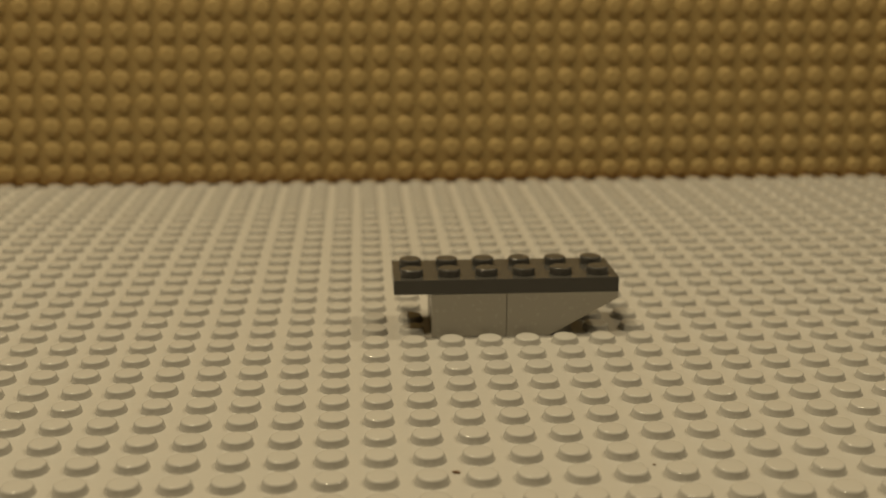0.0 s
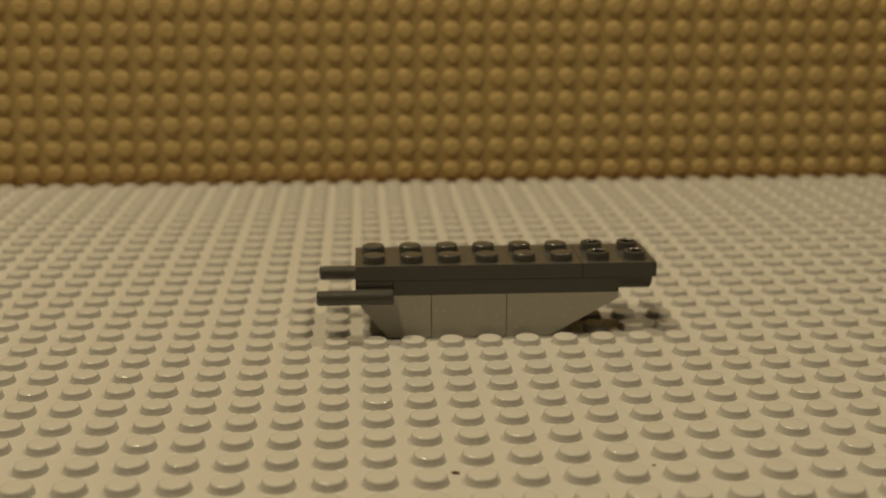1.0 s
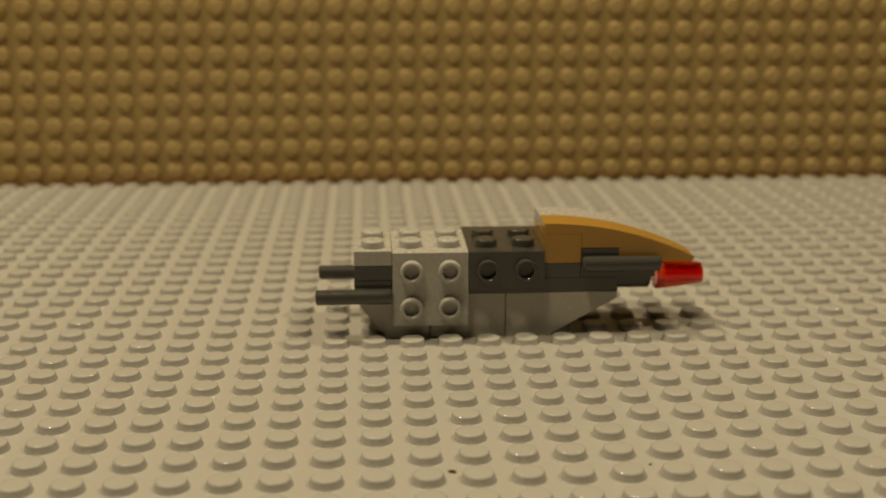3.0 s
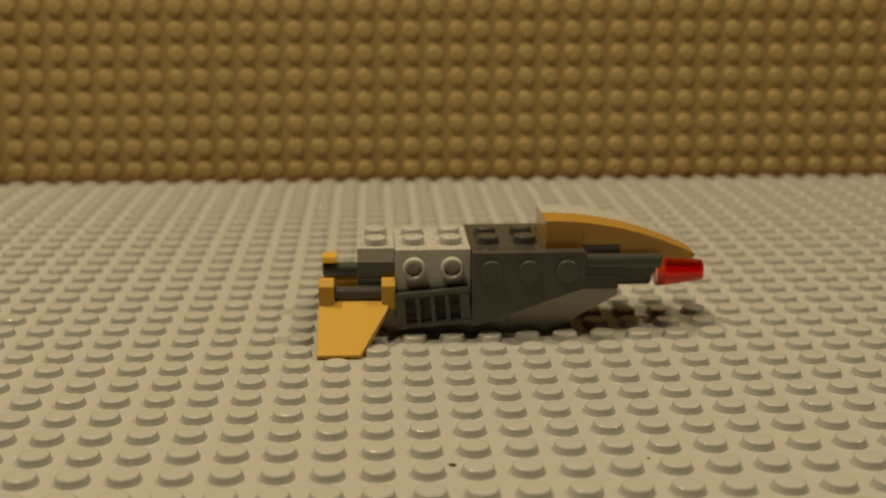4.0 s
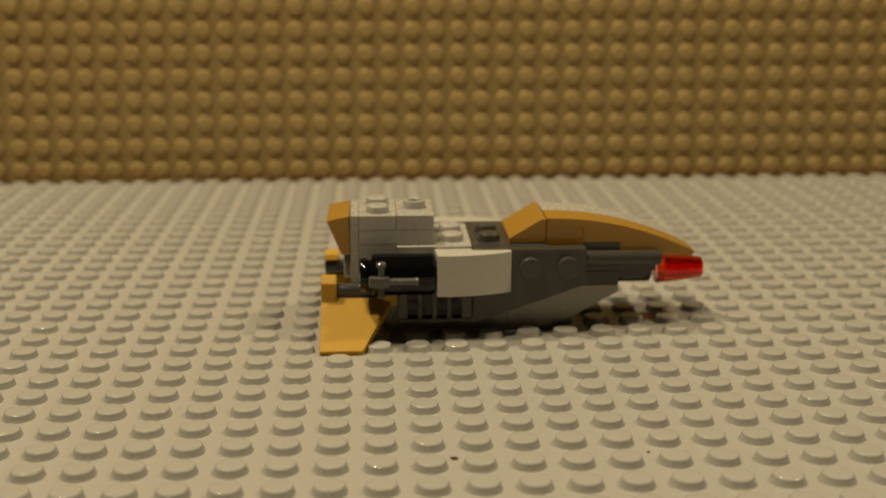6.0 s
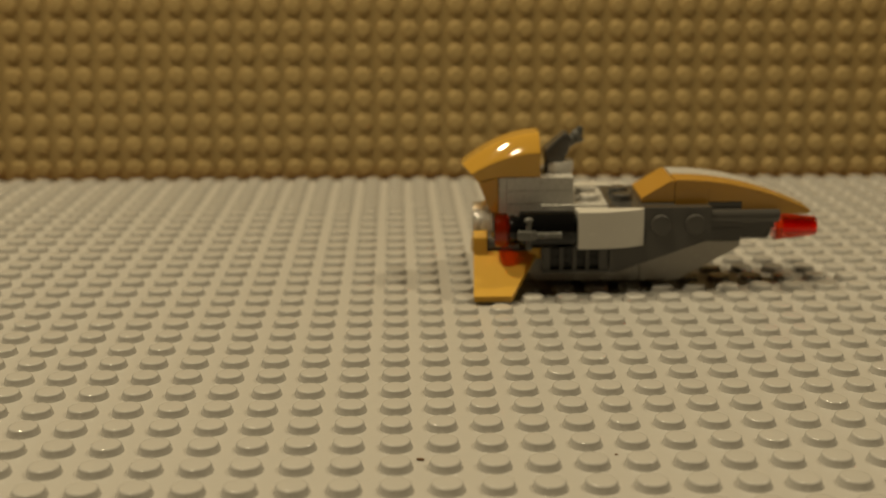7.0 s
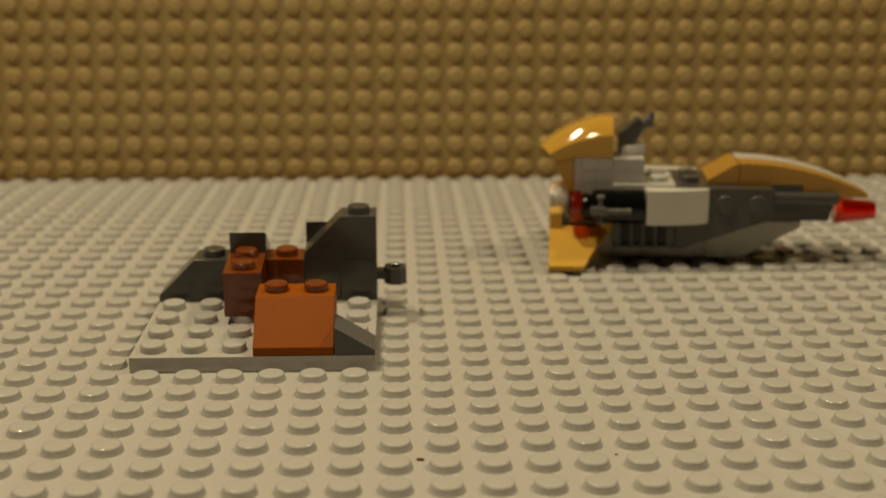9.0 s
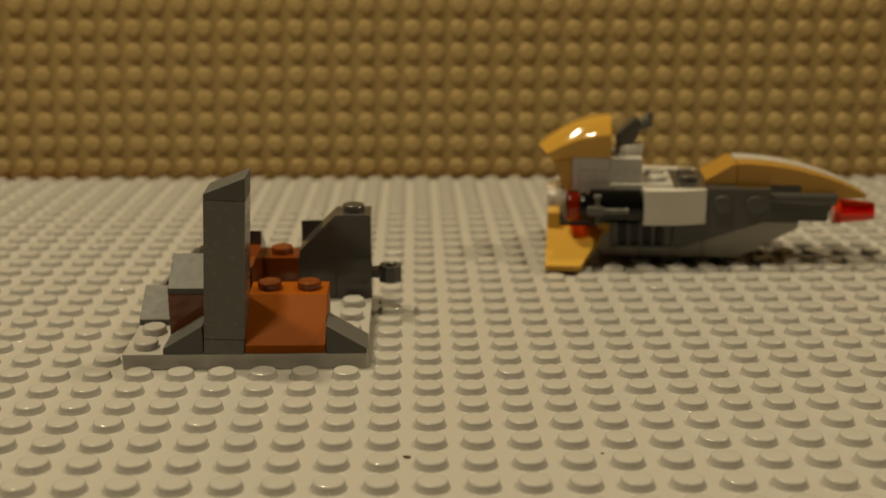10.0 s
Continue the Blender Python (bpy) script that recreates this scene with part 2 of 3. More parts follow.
p = shaped("inverted_slope", [(-0.15, 0), (0.99, 0), (0.99, 1.2), (-0.99, 1.2), (-0.99, 1.08)], 0, 2, HULL_GREY, ship,
           "light grey inverted slope brick", grid(-1, 0, 0, 2, 1.2), hollow=True)
comes(p, (0.1, None))


def barred_plate(x, z, tip):
    """A one by two plate with a bar along each short side, reaching one stud past its edge towards tip."""
    ob = block("bar_plate", x, x + 1, 0, 2, z, z + 0.4, DARK_GREY, ship, "dark grey plate with a round bar at each side")
    a, b = (x - 1, x + 1) if tip < 0 else (x, x + 2.08)
    for y in (-0.19, 2.19):
        bm = bmesh.new()
        turned(bm, [(0.16, a), (0.2, a + 0.04), (0.2, b - 0.04), (0.16, b)], (0, y, z + 0.02), "x", 28)
        box(bm, x + 0.05, x + 0.95, min(y, 0.02 if y < 0 else 1.98), max(y, 0.02 if y < 0 else 1.98), z + 0.03, z + 0.2, 0.01)
        part("bar", bm, DARK_GREY, ob)
    return ob


comes(barred_plate(-1, 1.2, -1), (0.3, None))
p = block("plate", -1, 5, 0, 2, 1.6, 2.0, DARK_GREY, ship, "dark grey two by six plate")
comes(p, (0.5, about((-1, 1, 1.6), ry=-1.2, dz=0.10)), (0.6, None))


def pin_plate():
    ob = block("pin_plate", 5, 7, 0, 2, 1.6, 2.0, DARK_GREY, ship, "dark grey plate with hollow studs and a pin hole below", hollow=True)
    bm = bmesh.new()
    turned(bm, [(0.4, 5.2), (0.43, 5.24), (0.43, 7.0), (0.4, 7.04), (0.3, 7.04), (0.28, 6.5)], (0, 1, 1.45), "x", 28)
    box(bm, 5.2, 6.84, 0.5, 1.5, 1.22, 1.61, 0.03)
    part("pin_hole", bm, DARK_GREY, ob)
    return ob


comes(pin_plate(), (0.7, None))


def pin():
    bm = bmesh.new()
    turned(bm, [(0.2, 6.2), (0.24, 6.26), (0.24, 6.9), (0.32, 6.92), (0.32, 7.06), (0.24, 7.08), (0.24, 7.34), (0.29, 7.38), (0.29, 7.46), (0.22, 7.5)], (0, 1, 1.4), "x", 24)
    return part("pin", bm, BLUE, ship, "short blue connector pin")


comes(pin(), (0.9, about((7, 1, 1.4), dx=0.35)), (1.0, about((7, 1, 1.4), dx=-0.72)))


def nose_cone():
    bm = bmesh.new()
    turned(bm, [(0.40, 7.22), (0.43, 7.25), (0.42, 7.42), (0.31, 8.36), (0.28, 8.51), (0.2, 8.51), (0.17, 8.36), (0.22, 7.45)], (0, 1, 1.4), "x", 32)
    return part("nose_cone", bm, RED_CLEAR, ship, "transparent red cone at the nose")


comes(nose_cone(), (1.1, None))
comes(barred_plate(5, 2.0, 1), (1.3, about((5.5, 1, 2.0), rx=4, ry=6, rz=-12, dz=0.42)), (1.4, None))
p = block("brick", 4, 5, 0, 2, 2.0, 2.8, GOLD, ship, "golden orange one by two brick")
comes(p, (1.5, about((4.5, 1, 2.0), rz=-28, ry=-4, dz=0.12, dx=-0.5)), (1.6, None))


def nose_half(y, material, label):
    bend = [(4.01, 3.08)]
    for k in range(1, 15):
        a = k / 14
        bend.append((4.01 + 4.03 * a, 3.08 - 0.95 * a ** 2.1))
    outline = [(4.01, 2.8), (5.0, 2.8), (5.0, 2.41), (6.0, 2.41), (6.0, 2.02), (8.0, 2.02)] + bend[::-1]
    return shaped("nose_shell", outline, y, y + 1, material, ship, label, angle=24, bevel=0.004)


comes(nose_half(1, LIGHT_GREY, "light grey curved nose slope"), (1.7, about((4, 1, 3), dz=0.42)), (1.8, None))
comes(nose_half(0, GOLD, "golden orange curved nose slope"), (1.8, about((4, 1, 3), dz=0.13)), (1.9, None))


def bracket(x, front, drop, material, label, z=2.0):
    """A two wide bracket plate with a studded wall that hangs down before the front (or behind the back)."""
    y0 = 0 if front else 1
    ob = block("bracket", x, x + 2, y0, y0 + 1, z, z + 0.4, material, ship, label)
    bm = bmesh.new()
    a, b = (-0.2, 0.0) if front else (2.0, 2.2)
    box(bm, x + 0.006, x + 1.994, a, b, z + 0.4 - drop, z + 0.399)
    wall = part("hanging_wall", bm, material, ob)
    wall.parent = ob
    spots = [(x + i + 0.5, a if front else b, z + 0.4 - k - 0.5) for i in (0, 1) for k in range(drop)]
    for s in spots:
        st = new("stud", stud_mesh(material, True, "-y" if front else "y"))
        st.parent = ob
        st.location = Vector(s) * U
    return ob


comes(bracket(2, False, 1, DARK_GREY, "dark grey side bracket with hollow studs"), (2.0, None))
comes(bracket(2, True, 1, DARK_GREY, "dark grey side bracket with hollow studs"), (2.0, None))
comes(bracket(0, False, 2, LIGHT_GREY, "light grey side bracket with hollow studs"), (2.3, about((1, 1, 2), dz=0.16)), (2.4, None))
comes(bracket(0, True, 2, LIGHT_GREY, "light grey side bracket with hollow studs"), (2.5, None))
p = block("plate", -1, 0, 0, 2, 2.0, 2.4, LIGHT_GREY, ship, "light grey one by two plate")
comes(p, (2.7, None))


def side_plate(x0, x1, front, z, material, label, deep=0.4):
    """A plate clicked sideways on the bracket studs, with studs that point outwards."""
    a, b = (-0.2 - deep, -0.2) if front else (2.2, 2.2 + deep)
    bm = bmesh.new()
    box(bm, x0 + 0.006, x1 - 0.006, a, b, z - 0.488, z + 0.488)
    ob = part("side_plate", bm, material, ship, label)
    for k in range(round(x1 - x0)):
        st = new("stud", stud_mesh(material, False, "-y" if front else "y"))
        st.parent = ob
        st.location = Vector((x0 + 0.5 + k, a if front else b, z)) * U
    return ob


def wedge_plate(front):
    """A three long wedge plate clicked sideways on the bracket studs: two studs deep at the rear, one at the nose end."""
    a, b = (-0.6, -0.2) if front else (2.2, 2.6)
    bm = bmesh.new()
    prism(bm, [(2.006, 2.388), (2.006, 0.42), (2.2, 0.42), (4.994, 1.41), (4.994, 2.388)], a, b, "y")
    ob = part("wedge_plate", bm, DARK_GREY, ship, "dark grey wedge plate with three studs on the side")
    for k in range(3):
        st = new("stud", stud_mesh(DARK_GREY, False, "-y" if front else "y"))
        st.parent = ob
        st.location = Vector((2.5 + k, a if front else b, 1.9)) * U
    return ob


comes(wedge_plate(False), (2.9, None))
comes(wedge_plate(True), (3.1, None))


def grille(front):
    """A grille tile: a frame with upright slots, over a backing coloured black for slot shade."""
    y0, y1 = (-0.6, -0.2) if front else (2.2, 2.6)
    back = -0.43 if front else 2.43
    bm = bmesh.new()
    # black backing stands in for the shade inside the slots; the tile itself is dark grey
    box(bm, 0.03, 1.97, min(back, y1 if front else y0), max(back, y1 if front else y0), 0.42, 1.38, 0.02)
    ob = part("grille", bm, BLACK, ship, "dark grey slotted grille tile on the side")
    for a, b, c, d in ((0.03, 1.97, 0.42, 0.53), (0.03, 1.97, 1.24, 1.38), (0.03, 0.27, 0.53, 1.24), (1.70, 1.97, 0.53, 1.24)):
        bm = bmesh.new()
        box(bm, a, b, y0, y1, c, d, 0.02)
        part("frame_bar", bm, DARK_GREY, ob)
    for k in range(3):
        x = 0.54 + 0.385 * k
        bm = bmesh.new()
        box(bm, x, x + 0.115, y0, y1, 0.53, 1.24, 0.012)
        part("slat", bm, DARK_GREY, ob)
    return ob


comes(grille(False), (3.3, None))
comes(grille(True), (3.4, about((1, -0.4, 0.9), ry=-5)), (4.3, None))


def wing(front):
    """A clip-on wing: two claws that hold the bar and a slanting blade with a swept edge."""
    s = 1 if front else -1

    def at(y):
        return y if front else 2 - y
    bm = bmesh.new()
    top, low = (at(-0.32), 0.98), (at(-1.86), 0.02)
    lift = 0.2
    corners = [(-2.0, 0), (-0.1, 0), (-0.12, 0.06), (-0.92, 1), (-2.02, 1)]

    def place(x, k, up):
        y = top[0] + (low[0] - top[0]) * k
        z = top[1] + (low[1] - top[1]) * k
        return (x, y - s * 0.5 * lift * up * 0.55, z + lift * up * 0.5)
    lo = [bm.verts.new(place(x, k, -1)) for x, k in corners]
    hi = [bm.verts.new(place(x, k, 1)) for x, k in corners]
    n = len(corners)
    bm.faces.new(lo), bm.faces.new(hi[::-1])
    for i in range(n):
        bm.faces.new((lo[i], hi[i], hi[(i + 1) % n], lo[(i + 1) % n]))
    bmesh.ops.recalc_face_normals(bm, faces=bm.faces)
    bmesh.ops.bevel(bm, geom=list(bm.edges), offset=0.025, segments=2, profile=0.5, affect="EDGES", clamp_overlap=True)
    ob = part("wing", bm, GOLD_SATIN, ship, "golden orange swept wing clipped to the bar")
    for x0, x1 in ((-2.0, -1.6), (-0.36, 0.0)):
        bm = bmesh.new()
        claw = [(at(-0.5), 0.86), (at(-0.52), 1.5), (at(-0.36), 1.68), (at(-0.02), 1.62), (at(0.05), 1.46), (at(-0.1), 1.43),
                (at(-0.3), 1.4), (at(-0.36), 1.22), (at(-0.34), 1.05), (at(-0.2), 0.98), (at(-0.25), 0.8)]
        prism(bm, claw, x0, x1, "x", 0.02)
        part("claw", bm, GOLD_SATIN, ob)
    return ob


comes(wing(False), (3.6, None))
comes(wing(True), (3.8, about((-1, -0.19, 1.22), rx=-34)), (3.9, about((-1, -0.19, 1.22), rx=-4)), (4.0, None))


def engine(front):
    """A ribbed black barrel with a small grey blaster clipped to its outside."""
    y, s, up = (-0.72, -1, 0.0) if front else (2.72, 1, 0.1)
    bm = bmesh.new()
    prof = [(0.3, -0.98), (0.42, -0.96), (0.44, -0.9), (0.44, -0.8), (0.4, -0.77), (0.4, -0.7), (0.52, -0.66), (0.55, -0.6),
            (0.55, 0.9), (0.52, 0.97), (0.4, 0.99)]
    turned(bm, prof, (0, y, 1.8 + up), "x", 36)
    ob = part("engine", bm, BLACK, ship, "glossy black engine barrel on the side")
    bm = bmesh.new()
    g = y + s * 0.66
    box(bm, -0.75, -0.20, g - 0.13, g + 0.13, 1.65 + up, 1.93 + up, 0.05)
    blaster = part("blaster", bm, STONE_GREY, ob, "small dark grey blaster")
    bm = bmesh.new()
    turned(bm, [(0.09, -0.3), (0.12, -0.26), (0.095, -0.2), (0.095, 0.44), (0.11, 0.46), (0.11, 0.52), (0.07, 0.54)], (0, g, 1.79 + up), "x", 16)
    part("barrel", bm, STONE_GREY, blaster)
    bm = bmesh.new()
    turned(bm, [(0.09, 1.36), (0.11, 1.4), (0.08, 1.5), (0.08, 2.16), (0.13, 2.19), (0.13, 2.27), (0.09, 2.3)], (-0.42, g - s * 0.04, up), "z", 16)
    part("grip", bm, STONE_GREY, blaster)
    return ob


comes(engine(False), (4.3, None))
comes(side_plate(1, 2, False, 1.84, WHITE, "white one by one plate on the side"), (4.3, None))
comes(engine(True), (4.4, None))
comes(side_plate(1, 2, True, 1.84, WHITE, "white one by one plate on the side"), (4.4, None))


def cheek(front):
    """A curved white tile on the side, thickest at its rear end."""
    s, y = (-1, -0.61) if front else (1, 2.61)
    outline = [(1.02, y), (1.02, y + s * 0.56), (1.4, y + s * 0.58), (1.9, y + s * 0.53), (2.4, y + s * 0.43), (2.8, y + s * 0.28), (2.98, y + s * 0.19), (2.98, y)]
    bm = bmesh.new()
    prism(bm, outline, 1.3, 2.4, "z")
    return part("cheek_slope", bm, WHITE, ship, "white curved slope on the side", 20)


comes(cheek(True), (4.6, None))
comes(cheek(False), (4.8, None))
p = block("plate", -1, 1, 0, 2, 2.4, 2.8, LIGHT_GREY, ship, "light grey two by two plate")
comes(p, (5.0, None))
p = shaped("slope", [(3.01, 2.41), (3.99, 2.41), (3.99, 3.06), (3.86, 3.06), (3.01, 2.55)], 0, 2, GOLD, ship, "golden orange slope before the nose")
comes(p, (5.2, None))


def tail_bracket():
    ob = block("bracket", -1, 0, 0, 2, 2.8, 3.2, LIGHT_GREY, ship, "light grey bracket with studs facing backwards")
    bm = bmesh.new()
    box(bm, -1.22, -1.0, 0.006, 1.994, 1.2, 3.199)
    part("hanging_wall", bm, LIGHT_GREY, ob)
    for y in (0.5, 1.5):
        for z in (1.7, 2.7):
            st = new("stud", stud_mesh(LIGHT_GREY, False, "-x"))
            st.parent = ob
            st.location = Vector((-1.22, y, z)) * U
    return ob


comes(tail_bracket(), (5.4, about((-1, 1, 3), dz=0.32)), (5.5, None))
p = block("plate", 0, 1, 0, 2, 2.8, 3.2, LIGHT_GREY, ship, "light grey jumper plate with one hollow stud", True, [(0.5, 1.0, 3.2)])
comes(p, (5.6, about((0.5, 1, 3), dz=0.3)), (5.7, None))


def tail_fin():
    """The raked upper fin: a curved roof that leans over the tail, sloping from a ridge to its near and far rims."""
    bm = bmesh.new()
    n = 18
    across = [0.0, 0.1, 0.2, 0.3, 0.4, 0.48, 0.54, 0.6, 1.4, 1.48, 1.65, 1.8, 2.0]
    rows = []
    for y in across:
        u = min(y, 2.0 - y, 0.58) / 0.58
        w = 1 - (1 - u) ** 1.4
        row = []
        for k in range(n + 1):
            a = k / n
            rim, ridge = 3.95 - 0.62 * a ** 1.9, 4.455 - 0.95 * a ** 2.0
            row.append(bm.verts.new((-(2.06 + 0.27 * u) * a, y, rim + (ridge - rim) * w)))
        rows.append(row)
    under = [(-1.86, 3.08), (-1.25, 3.21), (0.0, 3.21)]
    low = [[bm.verts.new((x, y, z)) for x, z in under] for y in (0.0, 2.0)]
    for a, b in zip(rows, rows[1:]):
        for i in range(n):
            bm.faces.new((a[i], b[i], b[i + 1], a[i + 1]))
    bm.faces.new(rows[0] + low[0]), bm.faces.new((rows[-1] + low[1])[::-1])
    bm.faces.new([row[-1] for row in rows] + [low[1][0], low[0][0]])
    bm.faces.new([row[0] for row in rows] + [low[1][2], low[0][2]])
    for i in range(2):
        bm.faces.new((low[0][i], low[1][i], low[1][i + 1], low[0][i + 1]))
    bmesh.ops.recalc_face_normals(bm, faces=bm.faces)
    edges = [e for e in bm.edges if e.calc_face_angle(0) > radians(40)]
    bmesh.ops.bevel(bm, geom=edges, offset=0.025, segments=2, profile=0.5, affect="EDGES", clamp_overlap=True)
    return part("tail_fin", bm, GOLD_GLOSS, ship, "golden orange curved tail fin", 25)


p = shaped("tail_slope", [(-1.24, 2.14), (-1.24, 3.2), (-1.84, 3.07), (-1.46, 2.14)], 0, 2, GOLD, ship, "golden orange inverted slope at the tail")
comes(p, (5.9, None))
comes(tail_fin(), (6.1, None))


def turret():
    bm = bmesh.new()
    turned(bm, [(0.42, 3.2), (0.45, 3.23), (0.45, 3.5), (0.42, 3.54), (0.3, 3.55)], (0.62, 1.0, 0), "z", 28)
    ob = part("turret_base", bm, LIGHT_GREY, ship, "light grey round turret base")
    bm = bmesh.new()
    box(bm, 0.18, 0.36, 0.7, 1.3, 3.25, 3.8, 0.03)
    part("clip", bm, DARK_GREY, ob, "dark grey clip")
    bm = bmesh.new()
    prism(bm, [(0.22, 3.5), (0.68, 3.5), (0.9, 3.85), (0.95, 4.32), (0.8, 4.46), (0.12, 3.86)], 0.6, 1.4, "y", 0.1)
    gun = part("gun", bm, DARK_GREY, ob, "dark grey tilted gun")
    bm = bmesh.new()
    turned(bm, [(0.1, 0), (0.16, 0.04), (0.16, 0.3), (0.22, 0.34), (0.22, 0.5), (0.12, 0.52)], (0, 0, 0), "x", 20)
    bmesh.ops.rotate(bm, verts=bm.verts, cent=(0, 0, 0), matrix=Matrix.Rotation(radians(-35), 3, "Y"))
    bmesh.ops.translate(bm, verts=bm.verts, vec=(0.84, 1.0, 4.04))
    part("muzzle", bm, STONE_GREY, gun, "grey muzzle")
    bm = bmesh.new()
    box(bm, 1.16, 1.34, 0.93, 1.07, 4.3, 4.56, 0.03)
    part("sight", bm, STONE_GREY, gun)
    return ob


comes(turret(), (6.3, None))


def lens_disc(front):
    y, z = (-0.72, 1.8) if front else (2.72, 1.9)
    bm = bmesh.new()
    turned(bm, [(0.44, -1.4), (0.48, -1.37), (0.5, -1.28), (0.5, -1.02), (0.46, -0.985), (0.3, -0.985)], (0, y, z), "x", 32)
    return part("tail_light", bm, RED_CLEAR, ship, "transparent red round plate behind the engine")


comes(lens_disc(False), (6.4, None))
comes(lens_disc(True), (6.4, None))


def jet(y):
    bm = bmesh.new()
    turned(bm, [(0.3, -2.02), (0.42, -2.0), (0.45, -1.95), (0.45, -1.7), (0.5, -1.66), (0.5, -1.46), (0.46, -1.44)], (0, y, 1.7), "x", 32)
    return part("jet_nozzle", bm, CLEAR, ship, "transparent clear jet nozzle")


comes(jet(0.5), (6.5, None))
comes(jet(1.5), (6.5, None))


# ---- the toy hideout ----
base = new("toy_hideout")
base.matrix_world = Matrix.Translation(Vector((-3, -3, 0)) * U) @ pose(0, 0, 0, 2.3, 0, 0) @ Matrix.Translation(Vector((3, 3, 0)) * U)
tagged(base, "toy brick hideout with grey rocks and brown roofs", "toy building")
p = block("plate", -6, 0, -3, 3, 0, 0.4, PLATE_GREY, base, "light grey six by six plate")
comes(p, (7.6, None))


def clip_brick():
    ob = block("clip_brick", -1, 0, 1, 2, 0.4, 1.6, DARK_GREY, base, "dark grey one by one brick with a clip at its side", True)
    bm = bmesh.new()
    turned(bm, [(0.30, 0.76), (0.33, 0.78), (0.33, 1.22), (0.30, 1.24), (0.2, 1.24), (0.17, 1.21), (0.17, 0.79), (0.2, 0.76), (0.30, 0.76)], (0.5, 1.5, 0), "z", 8)
    bmesh.ops.rotate(bm, verts=bm.verts, cent=(0.5, 1.5, 1.0), matrix=Matrix.Rotation(radians(22.5), 3, "Z"))
    part("clip", bm, DARK_GREY, ob)
    bm = bmesh.new()
    box(bm, -0.01, 0.28, 1.3, 1.7, 0.9, 1.14, 0.02)
    part("clip_arm", bm, DARK_GREY, ob)
    return ob


comes(clip_brick(), (7.8, None))
comes(block("brick", -2, -1, 1, 3, 0.4, 1.6, DARK_GREY, base, "dark grey one by two brick"), (7.9, None))
p = shaped("rock_slope", [(-1.99, 1.61), (-0.01, 1.61), (-0.01, 2.8), (-0.98, 2.8), (-1.99, 1.78)], 1, 2, DARK_GREY, base,
           "dark grey slope brick with a stud on its top", [(-0.5, 1.5, 2.8)])
comes(p, (8.0, None))
comes(block("brick", -4, -2, 1, 2, 0.4, 1.6, BROWN, base, "reddish brown one by two brick"), (8.2, None))


def wedge(x, y, z, low, material, label, rise=0.74):
    """A small one by one slope; low names the side to which it falls."""
    if low in ("east", "west"):
        o = [(0.006, 0.004), (0.994, 0.004), (0.994, 0.14), (0.006, rise)]
        o = [(x + (a if low == "east" else 1 - a), z + b) for a, b in o]
        return shaped("cheese_slope", o, y, y + 1, material, base, label)
    o = [(0.006, 0.004), (0.994, 0.004), (0.994, 0.78), (0.006, 0.16)]
    o = [(y + (a if low == "south" else 1 - a), z + b) for a, b in o]
    return shaped("cheese_slope", o, x, x + 1, material, base, label, axis="x")


comes(wedge(-1, -3, 0.4, "east", STONE_GRAINED, "grey one by one slope at the plate's edge"), (8.4, None))
comes(wedge(-4, 1, 1.6, "north", DARK_GREY, "dark grey one by one slope on the brown brick"), (8.5, None))
comes(wedge(-2, 2, 1.6, "north", DARK_GREY, "dark grey one by one slope behind the rock"), (8.6, None))
p = shaped("rock_slope", [(-5.99, 0.41), (-4.01, 0.41), (-4.01, 1.6), (-4.98, 1.6), (-5.99, 0.58)], 1, 2, DARK_GREY, base,
           "dark grey slope brick with a stud on its top", [(-4.5, 1.5, 1.6)])
comes(p, (8.7, None))
p = shaped("roof_slope", [(-2.99, 0.41), (-1.01, 0.41), (-1.01, 1.6), (-1.98, 1.6), (-2.99, 0.62)], -2.99, -1.01, BROWN_GRAINED, base,
           "reddish brown two by two slope brick", [(-2.5, -1.5, 1.6), (-1.5, -1.5, 1.6)], axis="x", stud_material=BROWN)
comes(p, (8.8, about((-2, -2, 0.4), dz=0.14)), (8.9, None))
p = block("brick", -4, -3, -1, 1, 0.4, 1.6, BROWN, base, "reddish brown one by two brick")
comes(p, (9.0, about((-3.5, 0, 0.4), rz=2, dz=0.2, dy=0.25)), (9.1, None))
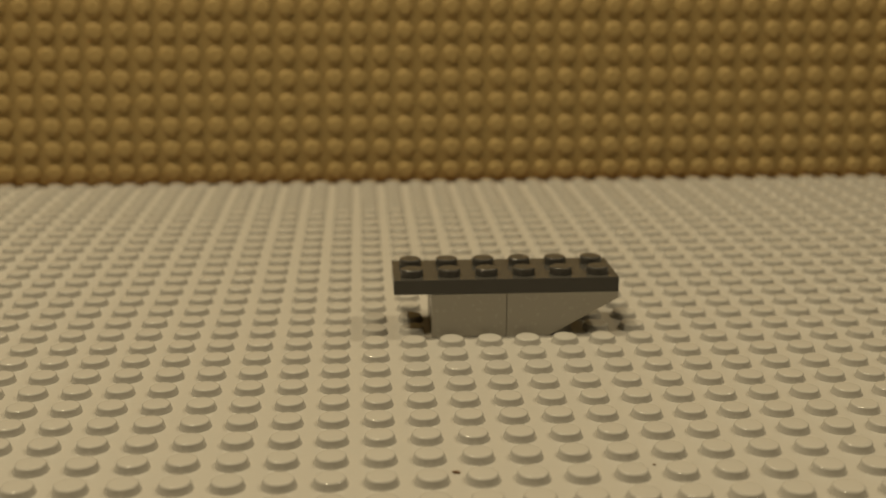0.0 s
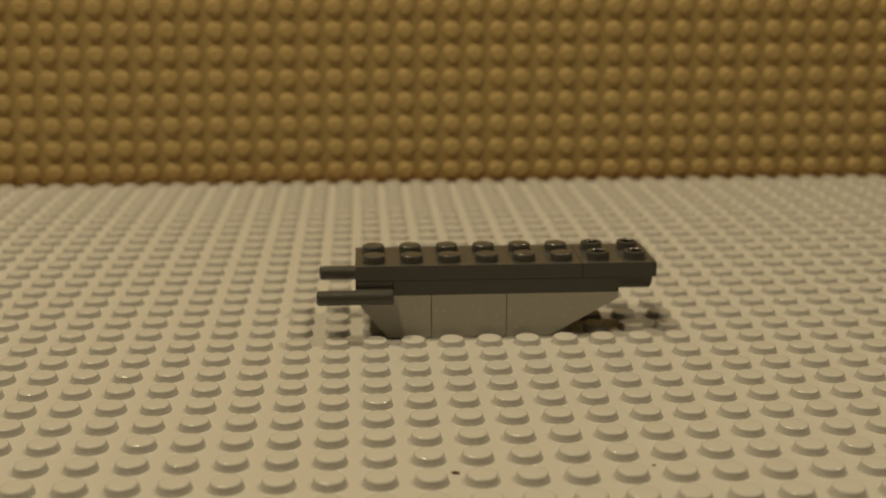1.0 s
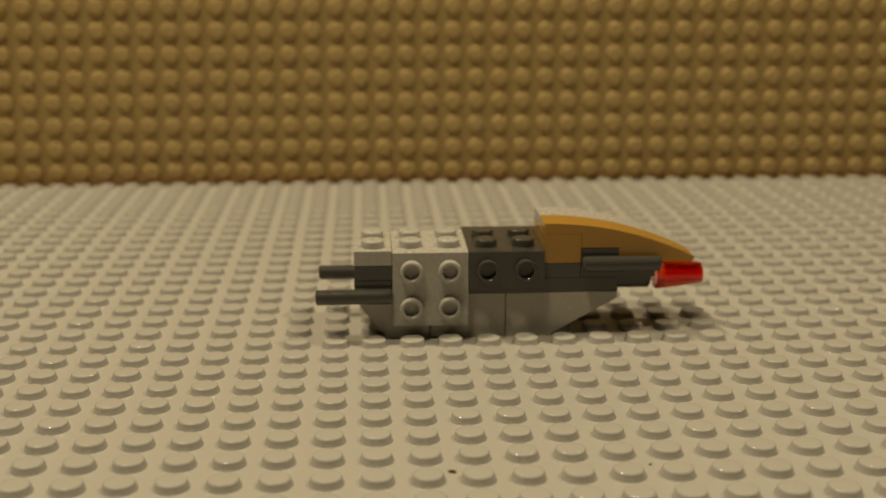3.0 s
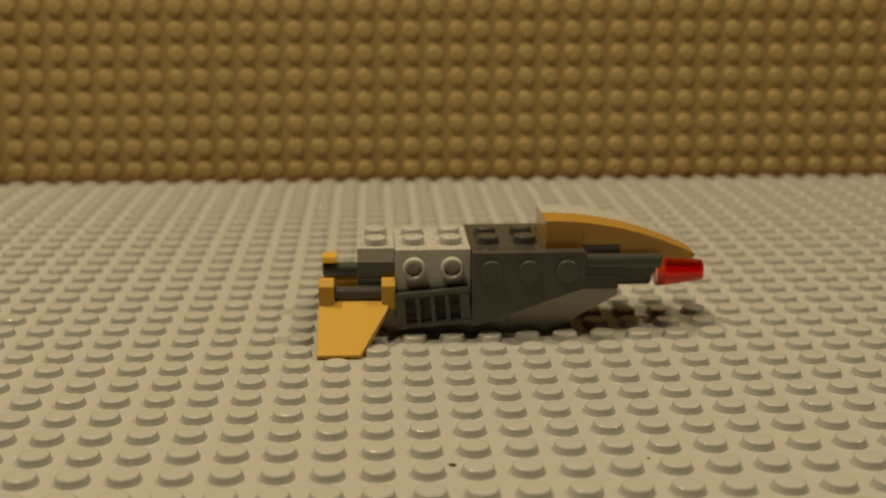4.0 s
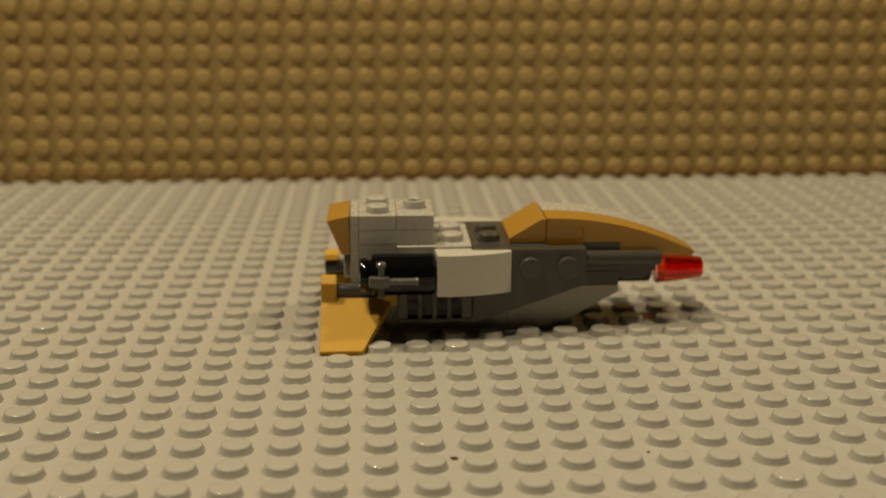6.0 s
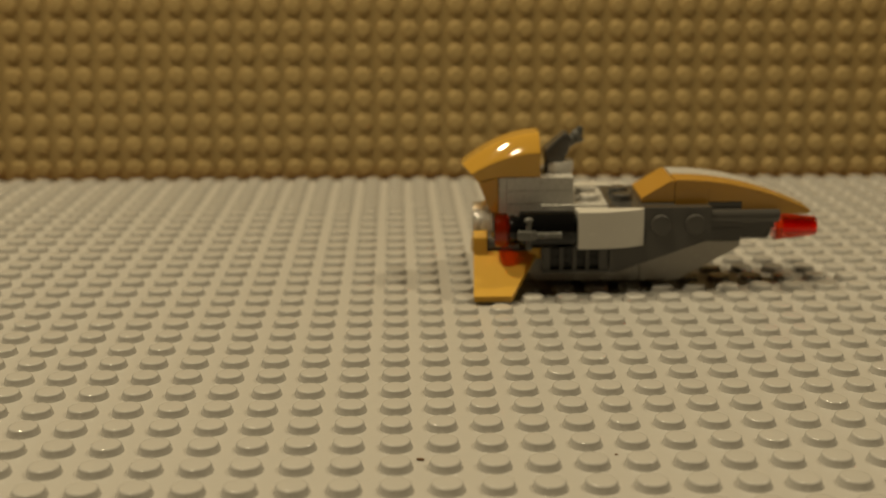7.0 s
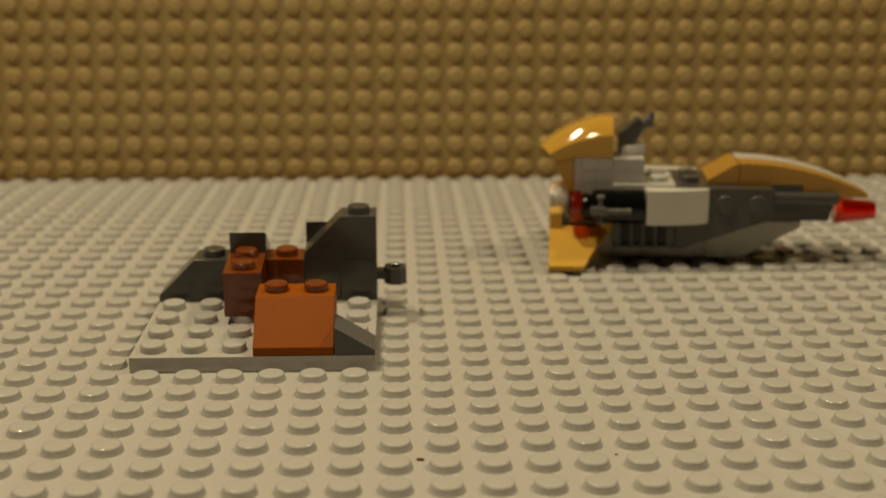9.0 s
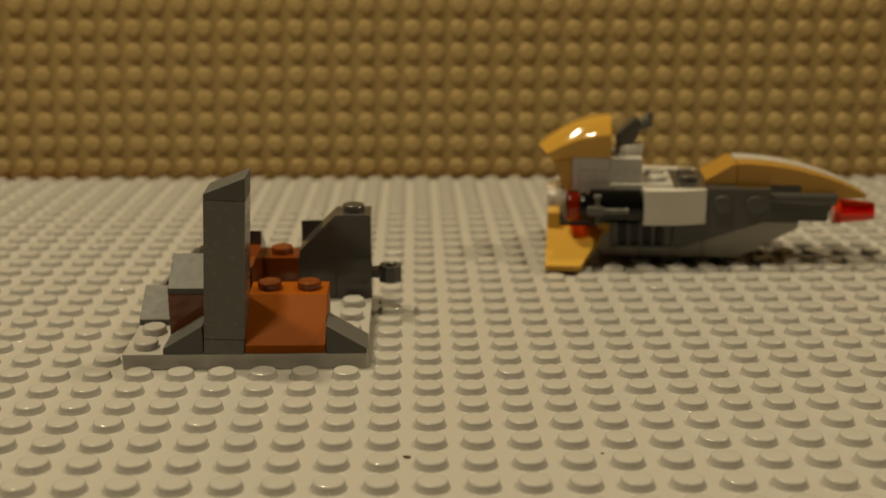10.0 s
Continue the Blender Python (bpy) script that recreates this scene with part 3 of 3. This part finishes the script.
p = block("plate", -4, -3, -1, 1, 1.6, 2.0, BROWN, base, "reddish brown jumper plate with one hollow stud", True, [(-3.5, 0, 2.0)])
comes(p, (9.2, None))


def tower():
    ob = block("pillar", -4, -3, -3, -2, 0.8, 4.33, STONE_GREY, base, "tall grey one by one pillar brick", True)
    bm = bmesh.new()
    box(bm, -3.994, -3.012, -2.994, -2.012, 0.404, 0.795)
    part("foot_plate", bm, STONE_GREY, ob)
    return ob


LEAN = about((-3.5, -2.5, 0.4), rx=1.2, ry=3.0)
comes(tower(), (9.3, LEAN))
comes(wedge(-4, -3, 4.33, "west", STONE_GRAINED, "grey one by one slope on top of the pillar", 0.58), (9.5, LEAN))
comes(block("brick", -5, -4, -2, 0, 0.4, 1.6, BROWN, base, "reddish brown one by two brick"), (9.6, None))
comes(wedge(-5, -2, 1.6, "south", STONE_GRAINED, "grey one by one slope roofing the brown brick"), (9.7, None))
comes(wedge(-5, -3, 0.4, "west", STONE_GRAINED, "grey one by one slope at the pillar's foot"), (9.9, None))
comes(wedge(-6, -1, 0.4, "south", STONE_GRAINED, "grey one by one slope at the plate's rim"), (10.0, None))


# ---- what moves ----
def ship_at(dx, dy, dz, rx, ry, rz):
    return about((3, 1, 0), rx, ry, rz, dx, dy, dz)


def motions():
    rest = Matrix.Identity(4)
    for ob, *stops in MOVES:
        away = waiting(ob)
        rows, last = [(0, away)], away
        for t, m in stops:
            m = m or rest
            rows += [(max(t - 2 / 30, 1 / 30), last), (max(t - 1 / 30, 2 / 30), m)]
            last = m
        rows.append((10.0, last))
        walk(ob, rows)
    walk(ship, [(0, rest), (6.55, rest), (6.8, ship_at(1.11, 2.31, 0.235, -0.1, -0.7, 1.48)), (6.9, ship_at(3.98, 3.2, 0.235, 0, -0.8, -1.6)),
                (7.0, ship_at(4.9, 3.75, 0.235, 0, -0.9, -2.7)), (7.1, ship_at(6.65, 5.43, 0.235, 0, -0.8, -7.35)),
                (7.2, ship_at(7.62, 6.33, 0.225, -0.3, -0.55, -7.45)), (10.0, ship_at(7.62, 6.33, 0.225, -0.3, -0.55, -7.45))])


motions()
